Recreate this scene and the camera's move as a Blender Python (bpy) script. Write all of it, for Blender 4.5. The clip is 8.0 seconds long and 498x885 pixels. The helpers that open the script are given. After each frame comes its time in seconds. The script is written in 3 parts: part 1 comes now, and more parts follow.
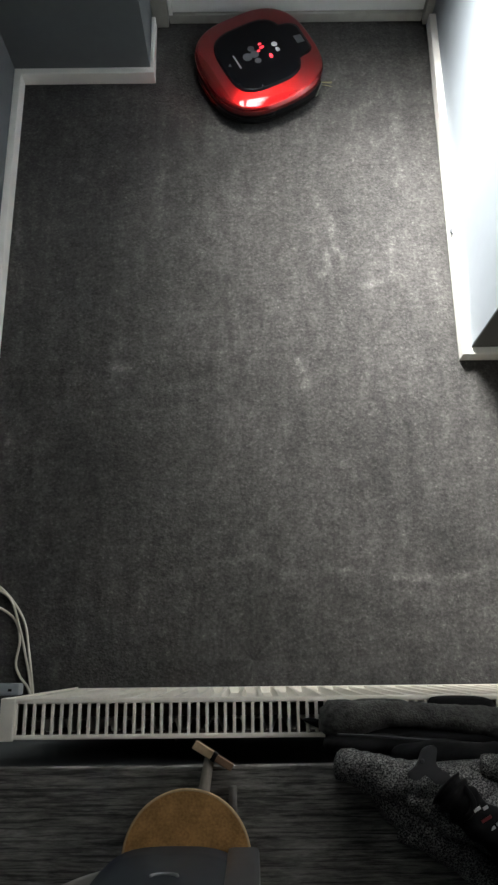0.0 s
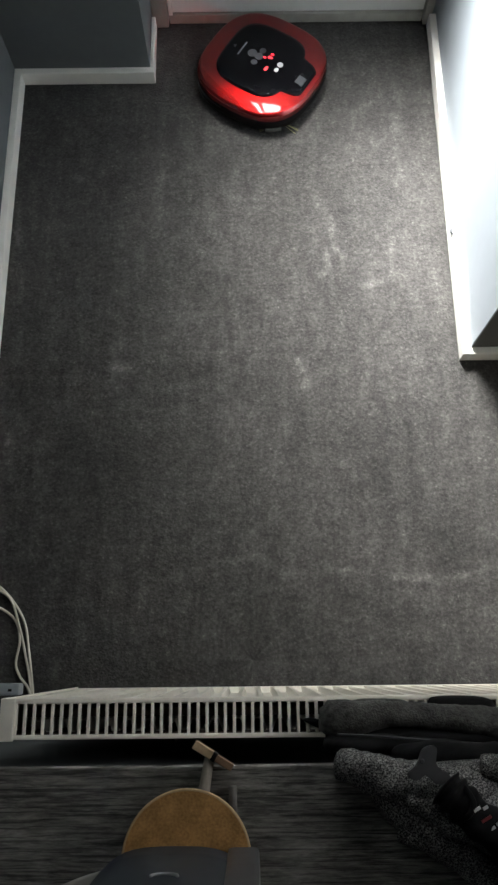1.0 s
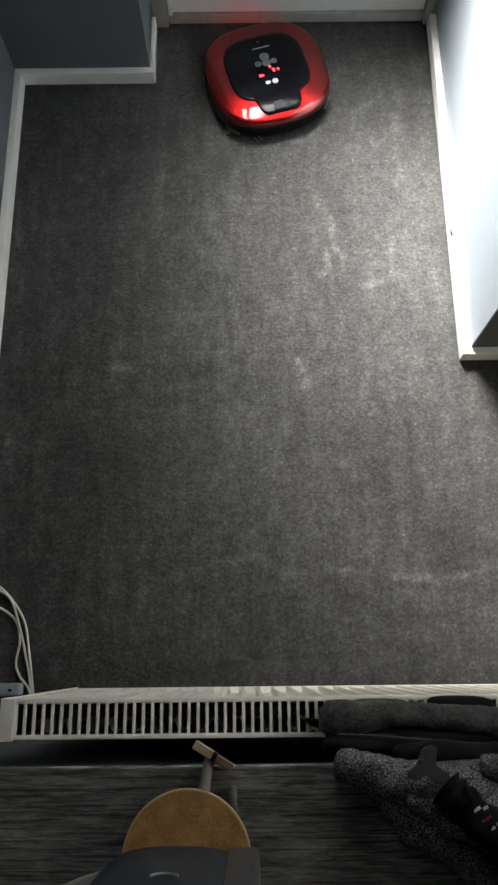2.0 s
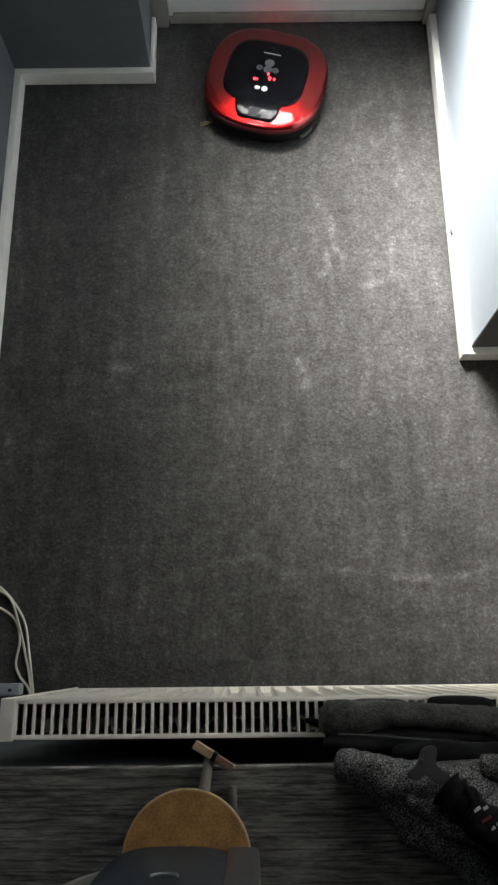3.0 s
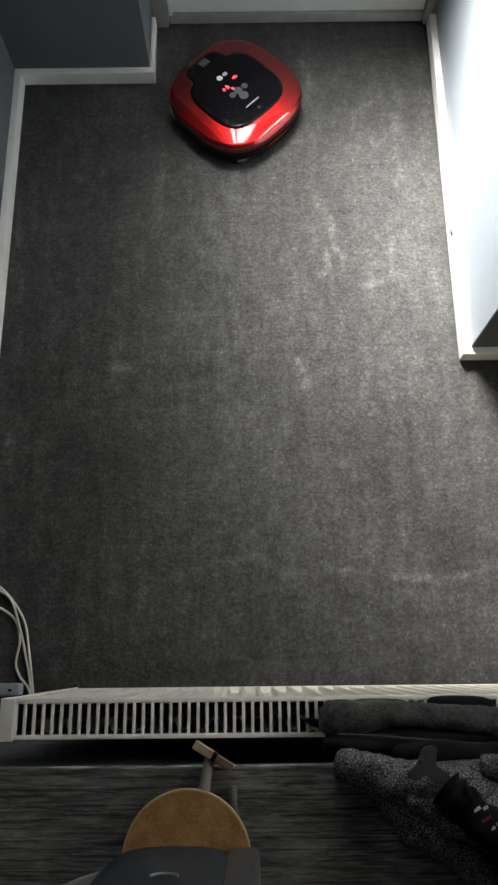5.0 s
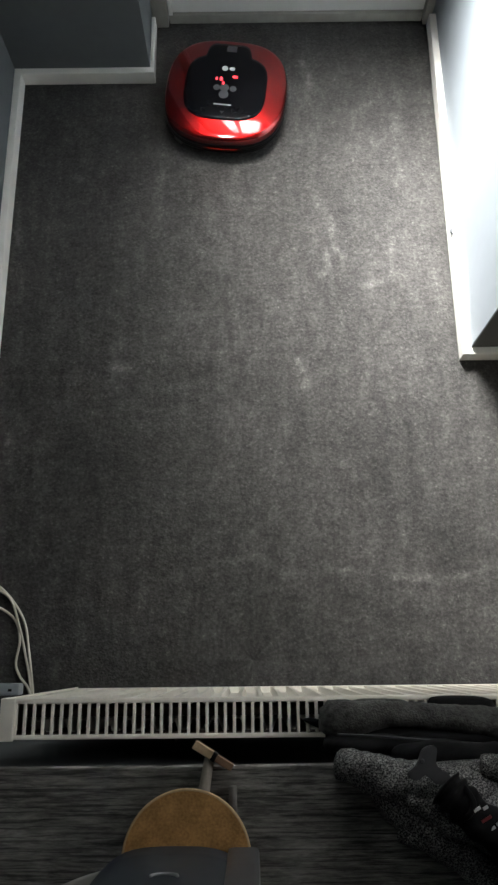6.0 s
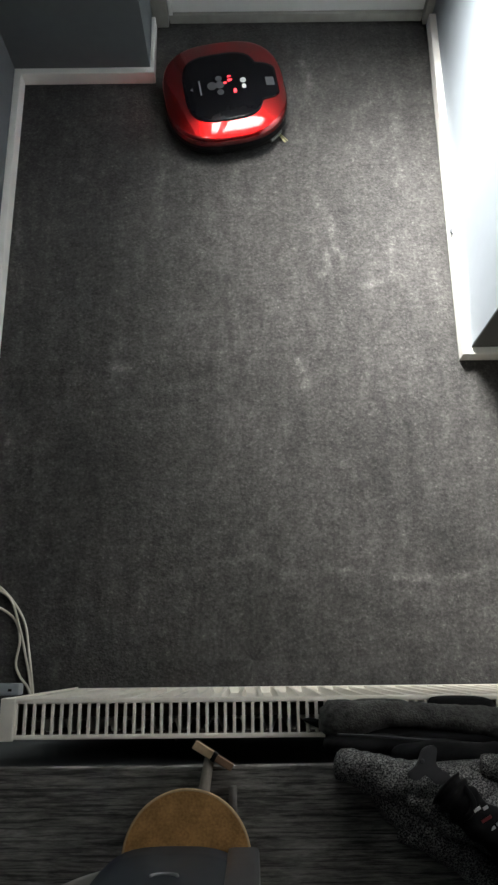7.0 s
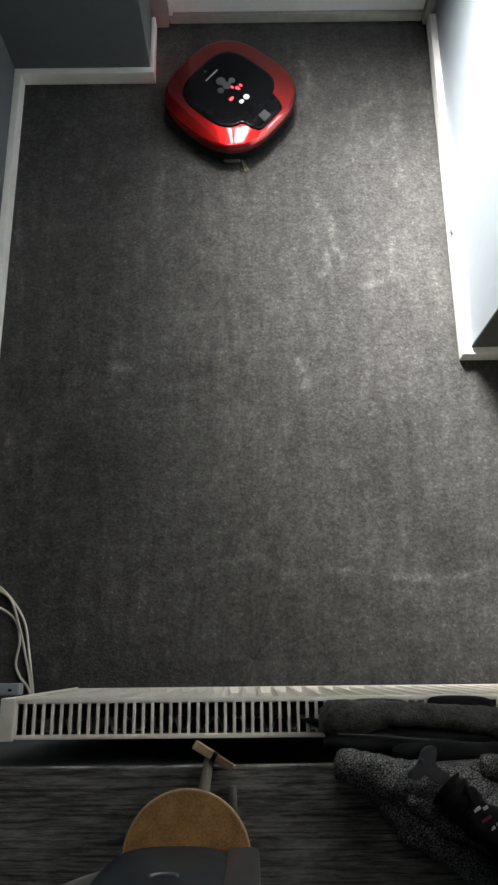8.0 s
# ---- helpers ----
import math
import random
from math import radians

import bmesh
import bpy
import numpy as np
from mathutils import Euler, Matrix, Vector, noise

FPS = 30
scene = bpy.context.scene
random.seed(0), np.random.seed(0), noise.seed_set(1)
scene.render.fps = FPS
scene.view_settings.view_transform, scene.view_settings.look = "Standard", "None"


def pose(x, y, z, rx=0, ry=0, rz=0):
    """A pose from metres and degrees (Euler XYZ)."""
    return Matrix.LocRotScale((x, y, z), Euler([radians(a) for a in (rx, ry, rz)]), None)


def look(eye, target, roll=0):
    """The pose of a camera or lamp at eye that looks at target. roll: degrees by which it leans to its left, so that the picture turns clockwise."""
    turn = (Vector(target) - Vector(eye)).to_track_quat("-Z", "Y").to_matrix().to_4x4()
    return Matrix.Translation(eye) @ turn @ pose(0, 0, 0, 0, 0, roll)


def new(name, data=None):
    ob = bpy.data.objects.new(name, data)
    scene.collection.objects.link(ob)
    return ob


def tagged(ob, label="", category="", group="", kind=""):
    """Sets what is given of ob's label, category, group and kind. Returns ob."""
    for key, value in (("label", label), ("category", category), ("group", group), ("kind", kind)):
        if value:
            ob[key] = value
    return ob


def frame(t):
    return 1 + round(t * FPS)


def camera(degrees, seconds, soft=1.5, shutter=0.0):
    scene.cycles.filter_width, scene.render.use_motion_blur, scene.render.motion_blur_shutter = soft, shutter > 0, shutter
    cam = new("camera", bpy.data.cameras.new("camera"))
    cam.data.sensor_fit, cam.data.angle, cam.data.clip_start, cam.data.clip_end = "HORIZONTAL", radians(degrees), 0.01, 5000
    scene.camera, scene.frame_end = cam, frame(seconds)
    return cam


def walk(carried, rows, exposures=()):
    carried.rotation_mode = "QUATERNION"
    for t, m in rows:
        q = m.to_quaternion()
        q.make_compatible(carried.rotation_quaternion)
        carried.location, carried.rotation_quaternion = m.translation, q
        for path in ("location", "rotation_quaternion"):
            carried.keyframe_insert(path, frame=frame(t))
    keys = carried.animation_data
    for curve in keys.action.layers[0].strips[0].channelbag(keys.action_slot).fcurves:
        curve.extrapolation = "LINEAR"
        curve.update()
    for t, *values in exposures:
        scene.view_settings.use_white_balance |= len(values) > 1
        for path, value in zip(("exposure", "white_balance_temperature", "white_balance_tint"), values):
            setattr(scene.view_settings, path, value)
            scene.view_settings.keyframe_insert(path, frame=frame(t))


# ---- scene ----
cam = camera(37.48, 8.0, soft=2.5)
EYE = pose(0, 0, 1.75, 16.55, 0.265, -0.577)
walk(cam, [(0, EYE), (8, EYE)], exposures=[(0, 0.0), (8, 0.0)])

# ---- world and daylight ----
world = bpy.data.worlds.new("sky")
scene.world = world
world.use_nodes = True
sky = world.node_tree.nodes.new("ShaderNodeTexSky")
sky.sky_type = "NISHITA"
sky.sun_disc = False
sky.sun_elevation, sky.sun_rotation = radians(38), radians(205)
bg = world.node_tree.nodes["Background"]
bg.inputs["Strength"].default_value = 0.1
world.node_tree.links.new(sky.outputs["Color"], bg.inputs["Color"])


def area_lamp(name, width, height, watts, m, spread):
    lamp = bpy.data.lights.new(name, "AREA")
    lamp.shape, lamp.size, lamp.size_y = "RECTANGLE", width, height
    lamp.spread = radians(spread)
    lamp.energy, lamp.color = watts, (0.985, 1.0, 0.975)
    ob = new(name, lamp)
    ob.matrix_basis = m
    return ob


# daylight behind the glazing of the door: a slanting sheet of bright sky
area_lamp("door_glazing_daylight", 1.00, 0.90, 90.0, look((-0.04, 2.33, 2.04), (0.265, 1.835, 1.18)), 57)
# weak fill lamp added at the bay end to lift coat, ledge and return
area_lamp("bay_fill_lamp", 0.56, 0.70, 1.9, look((1.79, 0.34, 1.50), (0.20, 0.20, 0.45)), 90)


# ---- materials ----
def mat(name, base, rough=0.5, metal=0.0, vary=0.15, scale=30.0, bump=0.0, bump_scale=200.0, coat=0.0, spec=0.5,
        stretch=(1, 1, 1), emit=None, power=0.0, sheen=0.0):
    """A principled surface with two scales of colour variation and fine relief."""
    m = bpy.data.materials.new(name)
    m.use_nodes = True
    nt = m.node_tree
    n, l = nt.nodes, nt.links
    p = n["Principled BSDF"]
    p.inputs["Roughness"].default_value = rough
    p.inputs["Metallic"].default_value = metal
    p.inputs["Coat Weight"].default_value = coat
    p.inputs["Coat Roughness"].default_value = 0.04
    p.inputs["Coat IOR"].default_value = 1.75
    p.inputs["Specular IOR Level"].default_value = spec
    p.inputs["Sheen Weight"].default_value = sheen
    p.inputs["Sheen Roughness"].default_value = 0.4
    tc = n.new("ShaderNodeTexCoord")
    mp = n.new("ShaderNodeMapping")
    mp.inputs["Scale"].default_value = stretch
    l.new(tc.outputs["Object"], mp.inputs["Vector"])
    big, fine = n.new("ShaderNodeTexNoise"), n.new("ShaderNodeTexNoise")
    big.inputs["Scale"].default_value, fine.inputs["Scale"].default_value = scale / 6, scale
    big.inputs["Detail"].default_value, fine.inputs["Detail"].default_value = 3, 4
    mix = n.new("ShaderNodeMath")
    mix.operation = "ADD"
    for node, sock in ((big, 0), (fine, 1)):
        l.new(mp.outputs["Vector"], node.inputs["Vector"])
        l.new(node.outputs["Fac"], mix.inputs[sock])
    ramp = n.new("ShaderNodeMapRange")
    ramp.inputs["From Min"].default_value, ramp.inputs["From Max"].default_value = 0.6, 1.4
    ramp.inputs["To Min"].default_value, ramp.inputs["To Max"].default_value = 1 - vary, 1 + vary
    l.new(mix.outputs[0], ramp.inputs["Value"])
    col = n.new("ShaderNodeVectorMath")
    col.operation = "SCALE"
    col.inputs[0].default_value = base
    l.new(ramp.outputs[0], col.inputs["Scale"])
    l.new(col.outputs[0], p.inputs["Base Color"])
    if bump:
        rel = n.new("ShaderNodeTexNoise")
        rel.inputs["Scale"].default_value, rel.inputs["Detail"].default_value = bump_scale, 4
        l.new(mp.outputs["Vector"], rel.inputs["Vector"])
        b = n.new("ShaderNodeBump")
        b.inputs["Strength"].default_value, b.inputs["Distance"].default_value = bump, 0.002
        l.new(rel.outputs["Fac"], b.inputs["Height"])
        l.new(b.outputs["Normal"], p.inputs["Normal"])
    if emit:
        p.inputs["Emission Color"].default_value = (*emit, 1)
        p.inputs["Emission Strength"].default_value = power
    return m


def carpet_material():
    """Short grey velour: mottled tufts, brushed strokes along and across the room, worn paler patches."""
    m = bpy.data.materials.new("grey_carpet_pile")
    m.use_nodes = True
    n, l = m.node_tree.nodes, m.node_tree.links
    p = n["Principled BSDF"]
    p.inputs["Roughness"].default_value = 0.9
    p.inputs["Specular IOR Level"].default_value = 0.15
    p.inputs["Sheen Weight"].default_value = 0.25
    p.inputs["Sheen Roughness"].default_value = 0.45
    tc = n.new("ShaderNodeTexCoord")

    def field(scale, stretch, lo, hi, out_lo, out_hi, detail=4.0, turn=0.0, rough=0.55):
        mp = n.new("ShaderNodeMapping")
        mp.inputs["Scale"].default_value = stretch
        mp.inputs["Rotation"].default_value = (0, 0, radians(turn))
        l.new(tc.outputs["Object"], mp.inputs["Vector"])
        t = n.new("ShaderNodeTexNoise")
        t.inputs["Scale"].default_value, t.inputs["Detail"].default_value = scale, detail
        t.inputs["Roughness"].default_value = rough
        l.new(mp.outputs["Vector"], t.inputs["Vector"])
        r = n.new("ShaderNodeMapRange")
        for key, v in (("From Min", lo), ("From Max", hi), ("To Min", out_lo), ("To Max", out_hi)):
            r.inputs[key].default_value = v
        l.new(t.outputs["Fac"], r.inputs["Value"])
        return r.outputs[0]

    fields = [
        field(130, (1, 1, 1), 0.3, 0.7, 0.64, 1.40, 3, 0, 0.65),
        field(75, (1, 1, 1), 0.3, 0.7, 0.74, 1.27, 4, 0, 0.6),
        field(26, (1, 1, 1), 0.32, 0.7, 0.84, 1.18),
        field(14, (1.7, 0.45, 1), 0.35, 0.7, 0.84, 1.20, 5, 4),
        field(16, (0.35, 2.2, 1), 0.48, 0.75, 0.97, 1.16, 5, -6),
        field(9, (3.2, 0.12, 1), 0.35, 0.68, 0.93, 1.09, 3, 1),
        field(3.2, (1, 1, 1), 0.35, 0.7, 0.82, 1.20),
        field(170, (1, 1, 1), 0.58, 0.78, 1.0, 1.8, 2, 0, 0.5),
        field(11, (2.0, 0.45, 1), 0.55, 0.72, 0.99, 1.18, 5, 14),
    ]
    out = fields[0]
    for f in fields[1:]:
        k = n.new("ShaderNodeMath")
        k.operation = "MULTIPLY"
        l.new(out, k.inputs[0])
        l.new(f, k.inputs[1])
        out = k.outputs[0]
    at = n.new("ShaderNodeAttribute")
    at.attribute_name = "brushed"
    up = n.new("ShaderNodeMath")
    up.operation = "MULTIPLY_ADD"
    l.new(at.outputs["Fac"], up.inputs[0])
    up.inputs[1].default_value, up.inputs[2].default_value = 1.4, 1.0
    k = n.new("ShaderNodeMath")
    k.operation = "MULTIPLY"
    l.new(out, k.inputs[0])
    l.new(up.outputs[0], k.inputs[1])
    out = k.outputs[0]
    col = n.new("ShaderNodeVectorMath")
    col.operation = "SCALE"
    col.inputs[0].default_value = (0.0435, 0.0408, 0.0387)
    l.new(out, col.inputs["Scale"])
    l.new(col.outputs[0], p.inputs["Base Color"])
    tuft = n.new("ShaderNodeTexNoise")
    tuft.inputs["Scale"].default_value, tuft.inputs["Detail"].default_value = 190, 3
    l.new(tc.outputs["Object"], tuft.inputs["Vector"])
    b = n.new("ShaderNodeBump")
    b.inputs["Strength"].default_value, b.inputs["Distance"].default_value = 0.6, 0.004
    l.new(tuft.outputs["Fac"], b.inputs["Height"])
    l.new(b.outputs["Normal"], p.inputs["Normal"])
    return m


CARPET = carpet_material()
DARK_PAINT = mat("slate_grey_wall_paint", (0.128, 0.138, 0.142), 0.75, vary=0.06, scale=40, bump=0.15, bump_scale=300, spec=0.3)
PALE_PAINT = mat("pale_blue_white_wall_paint", (0.36, 0.395, 0.43), 0.7, vary=0.03, scale=30, bump=0.12, bump_scale=300, spec=0.3)
TRIM = mat("cream_white_gloss_trim", (0.84, 0.815, 0.76), 0.4, vary=0.06, scale=25, bump=0.06, bump_scale=120)
STRIP = mat("dull_grey_threshold_paint", (0.33, 0.315, 0.28), 0.5, vary=0.2, scale=30, bump=0.1, bump_scale=150)
DOOR = mat("off_white_door_paint", (0.72, 0.715, 0.685), 0.45, vary=0.04, scale=20, bump=0.05, bump_scale=150)
CHARCOAL_PAINT = mat("charcoal_wall_paint", (0.105, 0.104, 0.098), 0.75, vary=0.06, scale=40, bump=0.15, bump_scale=300, spec=0.3)
CEIL = mat("white_ceiling_paint", (0.5, 0.5, 0.49), 0.85, vary=0.02, scale=20)
RAD = mat("white_radiator_enamel", (0.84, 0.785, 0.69), 0.35, vary=0.08, scale=60, bump=0.04, bump_scale=150)
STEEL = mat("dark_brown_steel", (0.07, 0.05, 0.04), 0.7, vary=0.4, scale=60)
FIN = mat("pale_convector_sheet", (0.75, 0.72, 0.66), 0.5, vary=0.1, scale=60)
RED = mat("metallic_red_lacquer", (0.24, 0.004, 0.004), 0.24, metal=0.95, vary=0.10, scale=300, coat=0.75)
RED.node_tree.nodes["Principled BSDF"].inputs["Specular Tint"].default_value = (0.35, 0.03, 0.03, 1)
BLACK = mat("black_glossy_panel", (0.003, 0.003, 0.004), 0.10, vary=0.1, scale=60, spec=0.10)
SHELL = mat("matt_black_plastic", (0.006, 0.006, 0.0065), 0.45, vary=0.25, scale=80, bump=0.1, bump_scale=200, spec=0.15)
GREY_PRINT = mat("grey_printed_mark", (0.17, 0.17, 0.18), 0.5, vary=0.08, scale=300)
DIM_PRINT = mat("dim_grey_touch_mark", (0.036, 0.037, 0.041), 0.7, vary=0.08, scale=300, spec=0.2)
WHITE_PRINT = mat("white_printed_mark", (0.48, 0.48, 0.48), 0.45, vary=0.04, scale=300)
LED = mat("red_led", (0.4, 0.02, 0.02), 0.4, vary=0.02, emit=(1.0, 0.03, 0.05), power=2.2)
# emission stands in for red light that the robot reflects; no real lamp
RED_GLOW = mat("red_reflected_glow", (0.3, 0.01, 0.01), 0.4, vary=0.02, emit=(1.0, 0.04, 0.02), power=26.0)
SENSOR = mat("smoky_grey_window", (0.17, 0.17, 0.155), 0.25, vary=0.1, scale=100)
BRISTLE = mat("straw_coloured_bristles", (0.28, 0.26, 0.13), 0.8, vary=0.2, scale=200)
CORD = mat("ivory_cable_sheath", (0.62, 0.57, 0.48), 0.5, vary=0.08, scale=100)
BLUE = mat("blue_gloss_paint", (0.03, 0.06, 0.45), 0.35, vary=0.08, scale=40)
BOX_PLASTIC = mat("grey_plastic", (0.30, 0.32, 0.34), 0.45, vary=0.08, scale=50)
PLASTIC = mat("white_plastic", (0.62, 0.62, 0.62), 0.45, vary=0.05, scale=50)
CORK = mat("tan_pressed_cork", (0.42, 0.225, 0.08), 0.85, vary=0.45, scale=300, bump=0.35, bump_scale=260, spec=0.2)
CORK_EDGE = mat("pale_cork_rim", (0.50, 0.34, 0.18), 0.8, vary=0.25, scale=200, bump=0.3, bump_scale=260)
PALE_WOOD = mat("pale_beech_wood", (0.52, 0.38, 0.23), 0.6, vary=0.2, scale=80, stretch=(1, 0.2, 1))
GREY_WOOD = mat("weathered_dowel_wood", (0.42, 0.38, 0.32), 0.65, vary=0.2, scale=120)
TONED_WOOD = mat("brown_stained_wood", (0.20, 0.12, 0.07), 0.6, vary=0.2, scale=90)
FLEECE = mat("charcoal_fleece", (0.060, 0.059, 0.056), 0.95, vary=0.65, scale=150, bump=0.9, bump_scale=330, spec=0.06, sheen=0.06)
NYLON = mat("black_nylon", (0.008, 0.008, 0.0085), 0.75, spec=0.07, vary=0.25, scale=90, bump=0.2, bump_scale=150)
BUCKLE = mat("grey_moulded_plastic", (0.055, 0.055, 0.058), 0.5, vary=0.2, scale=90, bump=0.05)
POT = mat("dark_blue_grey_glaze", (0.026, 0.034, 0.042), 0.5, vary=0.4, scale=40)
DOWEL = mat("grey_dusty_dowel_wood", (0.17, 0.16, 0.145), 0.7, vary=0.25, scale=120)
SMOKE = mat("smoky_translucent_plastic", (0.085, 0.083, 0.088), 0.3, vary=0.2, scale=40)
CHINA = mat("cream_china", (0.55, 0.52, 0.46), 0.3, vary=0.05, scale=40)
CHROME = mat("dull_chrome", (0.5, 0.5, 0.5), 0.3, metal=1.0, vary=0.05)
RED_PRINT = mat("dull_red_print", (0.16, 0.015, 0.015), 0.6, vary=0.2, scale=200)


def laminate_material():
    """Dark grey printed oak: long streaks, fine pores and soft blotches along the board."""
    m = bpy.data.materials.new("dark_grey_wood_laminate")
    m.use_nodes = True
    n, l = m.node_tree.nodes, m.node_tree.links
    p = n["Principled BSDF"]
    p.inputs["Roughness"].default_value = 0.62
    p.inputs["Specular IOR Level"].default_value = 0.25
    tc = n.new("ShaderNodeTexCoord")
    out = None
    for stretch, detail, rough, lo, hi, a, b in (((26, 170, 1), 8, 0.74, 0.36, 0.64, 0.42, 1.55), ((11, 300, 1), 6, 0.68, 0.40, 0.52, 0.38, 1.2), ((12, 26, 1), 4, 0.55, 0.3, 0.7, 0.62, 1.4)):
        mp = n.new("ShaderNodeMapping")
        mp.inputs["Scale"].default_value = stretch
        l.new(tc.outputs["Object"], mp.inputs["Vector"])
        t = n.new("ShaderNodeTexNoise")
        t.inputs["Scale"].default_value, t.inputs["Detail"].default_value, t.inputs["Roughness"].default_value = 1.0, detail, rough
        t.inputs["Distortion"].default_value = 0.35
        l.new(mp.outputs["Vector"], t.inputs["Vector"])
        r = n.new("ShaderNodeMapRange")
        for key, v in (("From Min", lo), ("From Max", hi), ("To Min", a), ("To Max", b)):
            r.inputs[key].default_value = v
        l.new(t.outputs["Fac"], r.inputs["Value"])
        if out is None:
            out = r.outputs[0]
        else:
            k = n.new("ShaderNodeMath")
            k.operation = "MULTIPLY"
            l.new(out, k.inputs[0])
            l.new(r.outputs[0], k.inputs[1])
            out = k.outputs[0]
    col = n.new("ShaderNodeVectorMath")
    col.operation = "SCALE"
    col.inputs[0].default_value = (0.150, 0.142, 0.130)
    l.new(out, col.inputs["Scale"])
    l.new(col.outputs[0], p.inputs["Base Color"])
    b = n.new("ShaderNodeBump")
    b.inputs["Strength"].default_value, b.inputs["Distance"].default_value = 0.35, 0.001
    l.new(out, b.inputs["Height"])
    l.new(b.outputs["Normal"], p.inputs["Normal"])
    return m


LAMINATE = laminate_material()


def wool_material():
    """Flecked wool: black ground with scattered off-white tufts."""
    m = mat("speckled_grey_wool", (0.030, 0.030, 0.032), 0.95, vary=0.5, scale=150, bump=0.9, bump_scale=350, spec=0.05)
    n, l = m.node_tree.nodes, m.node_tree.links
    p = n["Principled BSDF"]
    tc = n.new("ShaderNodeTexCoord")
    fleck = n.new("ShaderNodeTexNoise")
    fleck.inputs["Scale"].default_value, fleck.inputs["Detail"].default_value = 600, 6
    l.new(tc.outputs["Object"], fleck.inputs["Vector"])
    r = n.new("ShaderNodeMapRange")
    r.inputs["From Min"].default_value, r.inputs["From Max"].default_value = 0.42, 0.76
    l.new(fleck.outputs["Fac"], r.inputs["Value"])
    mx = n.new("ShaderNodeMix")
    mx.data_type = "RGBA"
    old = p.inputs["Base Color"].links[0].from_socket
    # the flecks thin out and gather over a few centimetres
    drift = n.new("ShaderNodeTexNoise")
    drift.inputs["Scale"].default_value, drift.inputs["Detail"].default_value = 75, 3
    l.new(tc.outputs["Object"], drift.inputs["Vector"])
    dr = n.new("ShaderNodeMapRange")
    for key, v in (("From Min", 0.35), ("From Max", 0.65), ("To Min", 0.5), ("To Max", 1.0)):
        dr.inputs[key].default_value = v
    l.new(drift.outputs["Fac"], dr.inputs["Value"])
    k = n.new("ShaderNodeMath")
    k.operation = "MULTIPLY"
    l.new(r.outputs[0], k.inputs[0])
    l.new(dr.outputs[0], k.inputs[1])
    l.new(k.outputs[0], mx.inputs["Factor"])
    l.new(old, mx.inputs["A"])
    mx.inputs["B"].default_value = (0.56, 0.55, 0.52, 1)
    l.new(mx.outputs["Result"], p.inputs["Base Color"])
    return m


WOOL = wool_material()


def glass_material():
    m = bpy.data.materials.new("window_glass")
    m.use_nodes = True
    p = m.node_tree.nodes["Principled BSDF"]
    p.inputs["Transmission Weight"].default_value = 1.0
    p.inputs["Roughness"].default_value = 0.02
    p.inputs["IOR"].default_value = 1.45
    return m


GLASS = glass_material()


# ---- mesh helpers ----
def finish(name, bm, material, smooth=False):
    bmesh.ops.recalc_face_normals(bm, faces=bm.faces)
    me = bpy.data.meshes.new(name)
    bm.to_mesh(me)
    bm.free()
    me.materials.append(material)
    if smooth:
        for f in me.polygons:
            f.use_smooth = True
    return me


def part(name, bm, material, parent, label="", smooth=False):
    ob = new(name, finish(name, bm, material, smooth))
    ob.parent = parent
    return tagged(ob, label)


def thing(name, at, label, category, group="", kind=""):
    ob = new(name)
    ob.empty_display_size = 0.02
    ob.matrix_basis = at
    return tagged(ob, label, category, group, kind)


def setting(name, bm, material, label, category):
    return tagged(new(name, finish(name, bm, material)), label, category, kind="structure")


def box(x0, x1, y0, y1, z0, z1, bevel=0.0, bm=None, segments=2):
    own = bmesh.new()
    bmesh.ops.create_cube(own, size=1.0)
    for v in own.verts:
        v.co = ((x0, x1)[v.co.x > 0], (y0, y1)[v.co.y > 0], (z0, z1)[v.co.z > 0])
    if bevel:
        bmesh.ops.bevel(own, geom=own.edges[:], offset=bevel, segments=segments, profile=0.6, affect="EDGES")
    if bm is None:
        return own
    me = bpy.data.meshes.new("tmp")
    own.to_mesh(me)
    own.free()
    bm.from_mesh(me)
    bpy.data.meshes.remove(me)
    return bm


def smooth_loop(pts, per=6):
    """A closed smooth curve through a few corner points."""
    out, n = [], len(pts)
    for i in range(n):
        a, b, c, d = (Vector(pts[(i + k) % n]) for k in (-1, 0, 1, 2))
        for s in range(per):
            t = s / per
            out.append(0.5 * ((2 * b) + (c - a) * t + (2 * a - 5 * b + 4 * c - d) * t * t + (3 * b - a - 3 * c + d) * t ** 3))
    return out


def smooth_path(pts, per=8):
    out, n = [], len(pts)
    for i in range(n - 1):
        a, b, c, d = (Vector(pts[min(max(i + k, 0), n - 1)]) for k in (-1, 0, 1, 2))
        for s in range(per):
            t = s / per
            out.append(0.5 * ((2 * b) + (c - a) * t + (2 * a - 5 * b + 4 * c - d) * t * t + (3 * b - a - 3 * c + d) * t ** 3))
    out.append(Vector(pts[-1]))
    return out


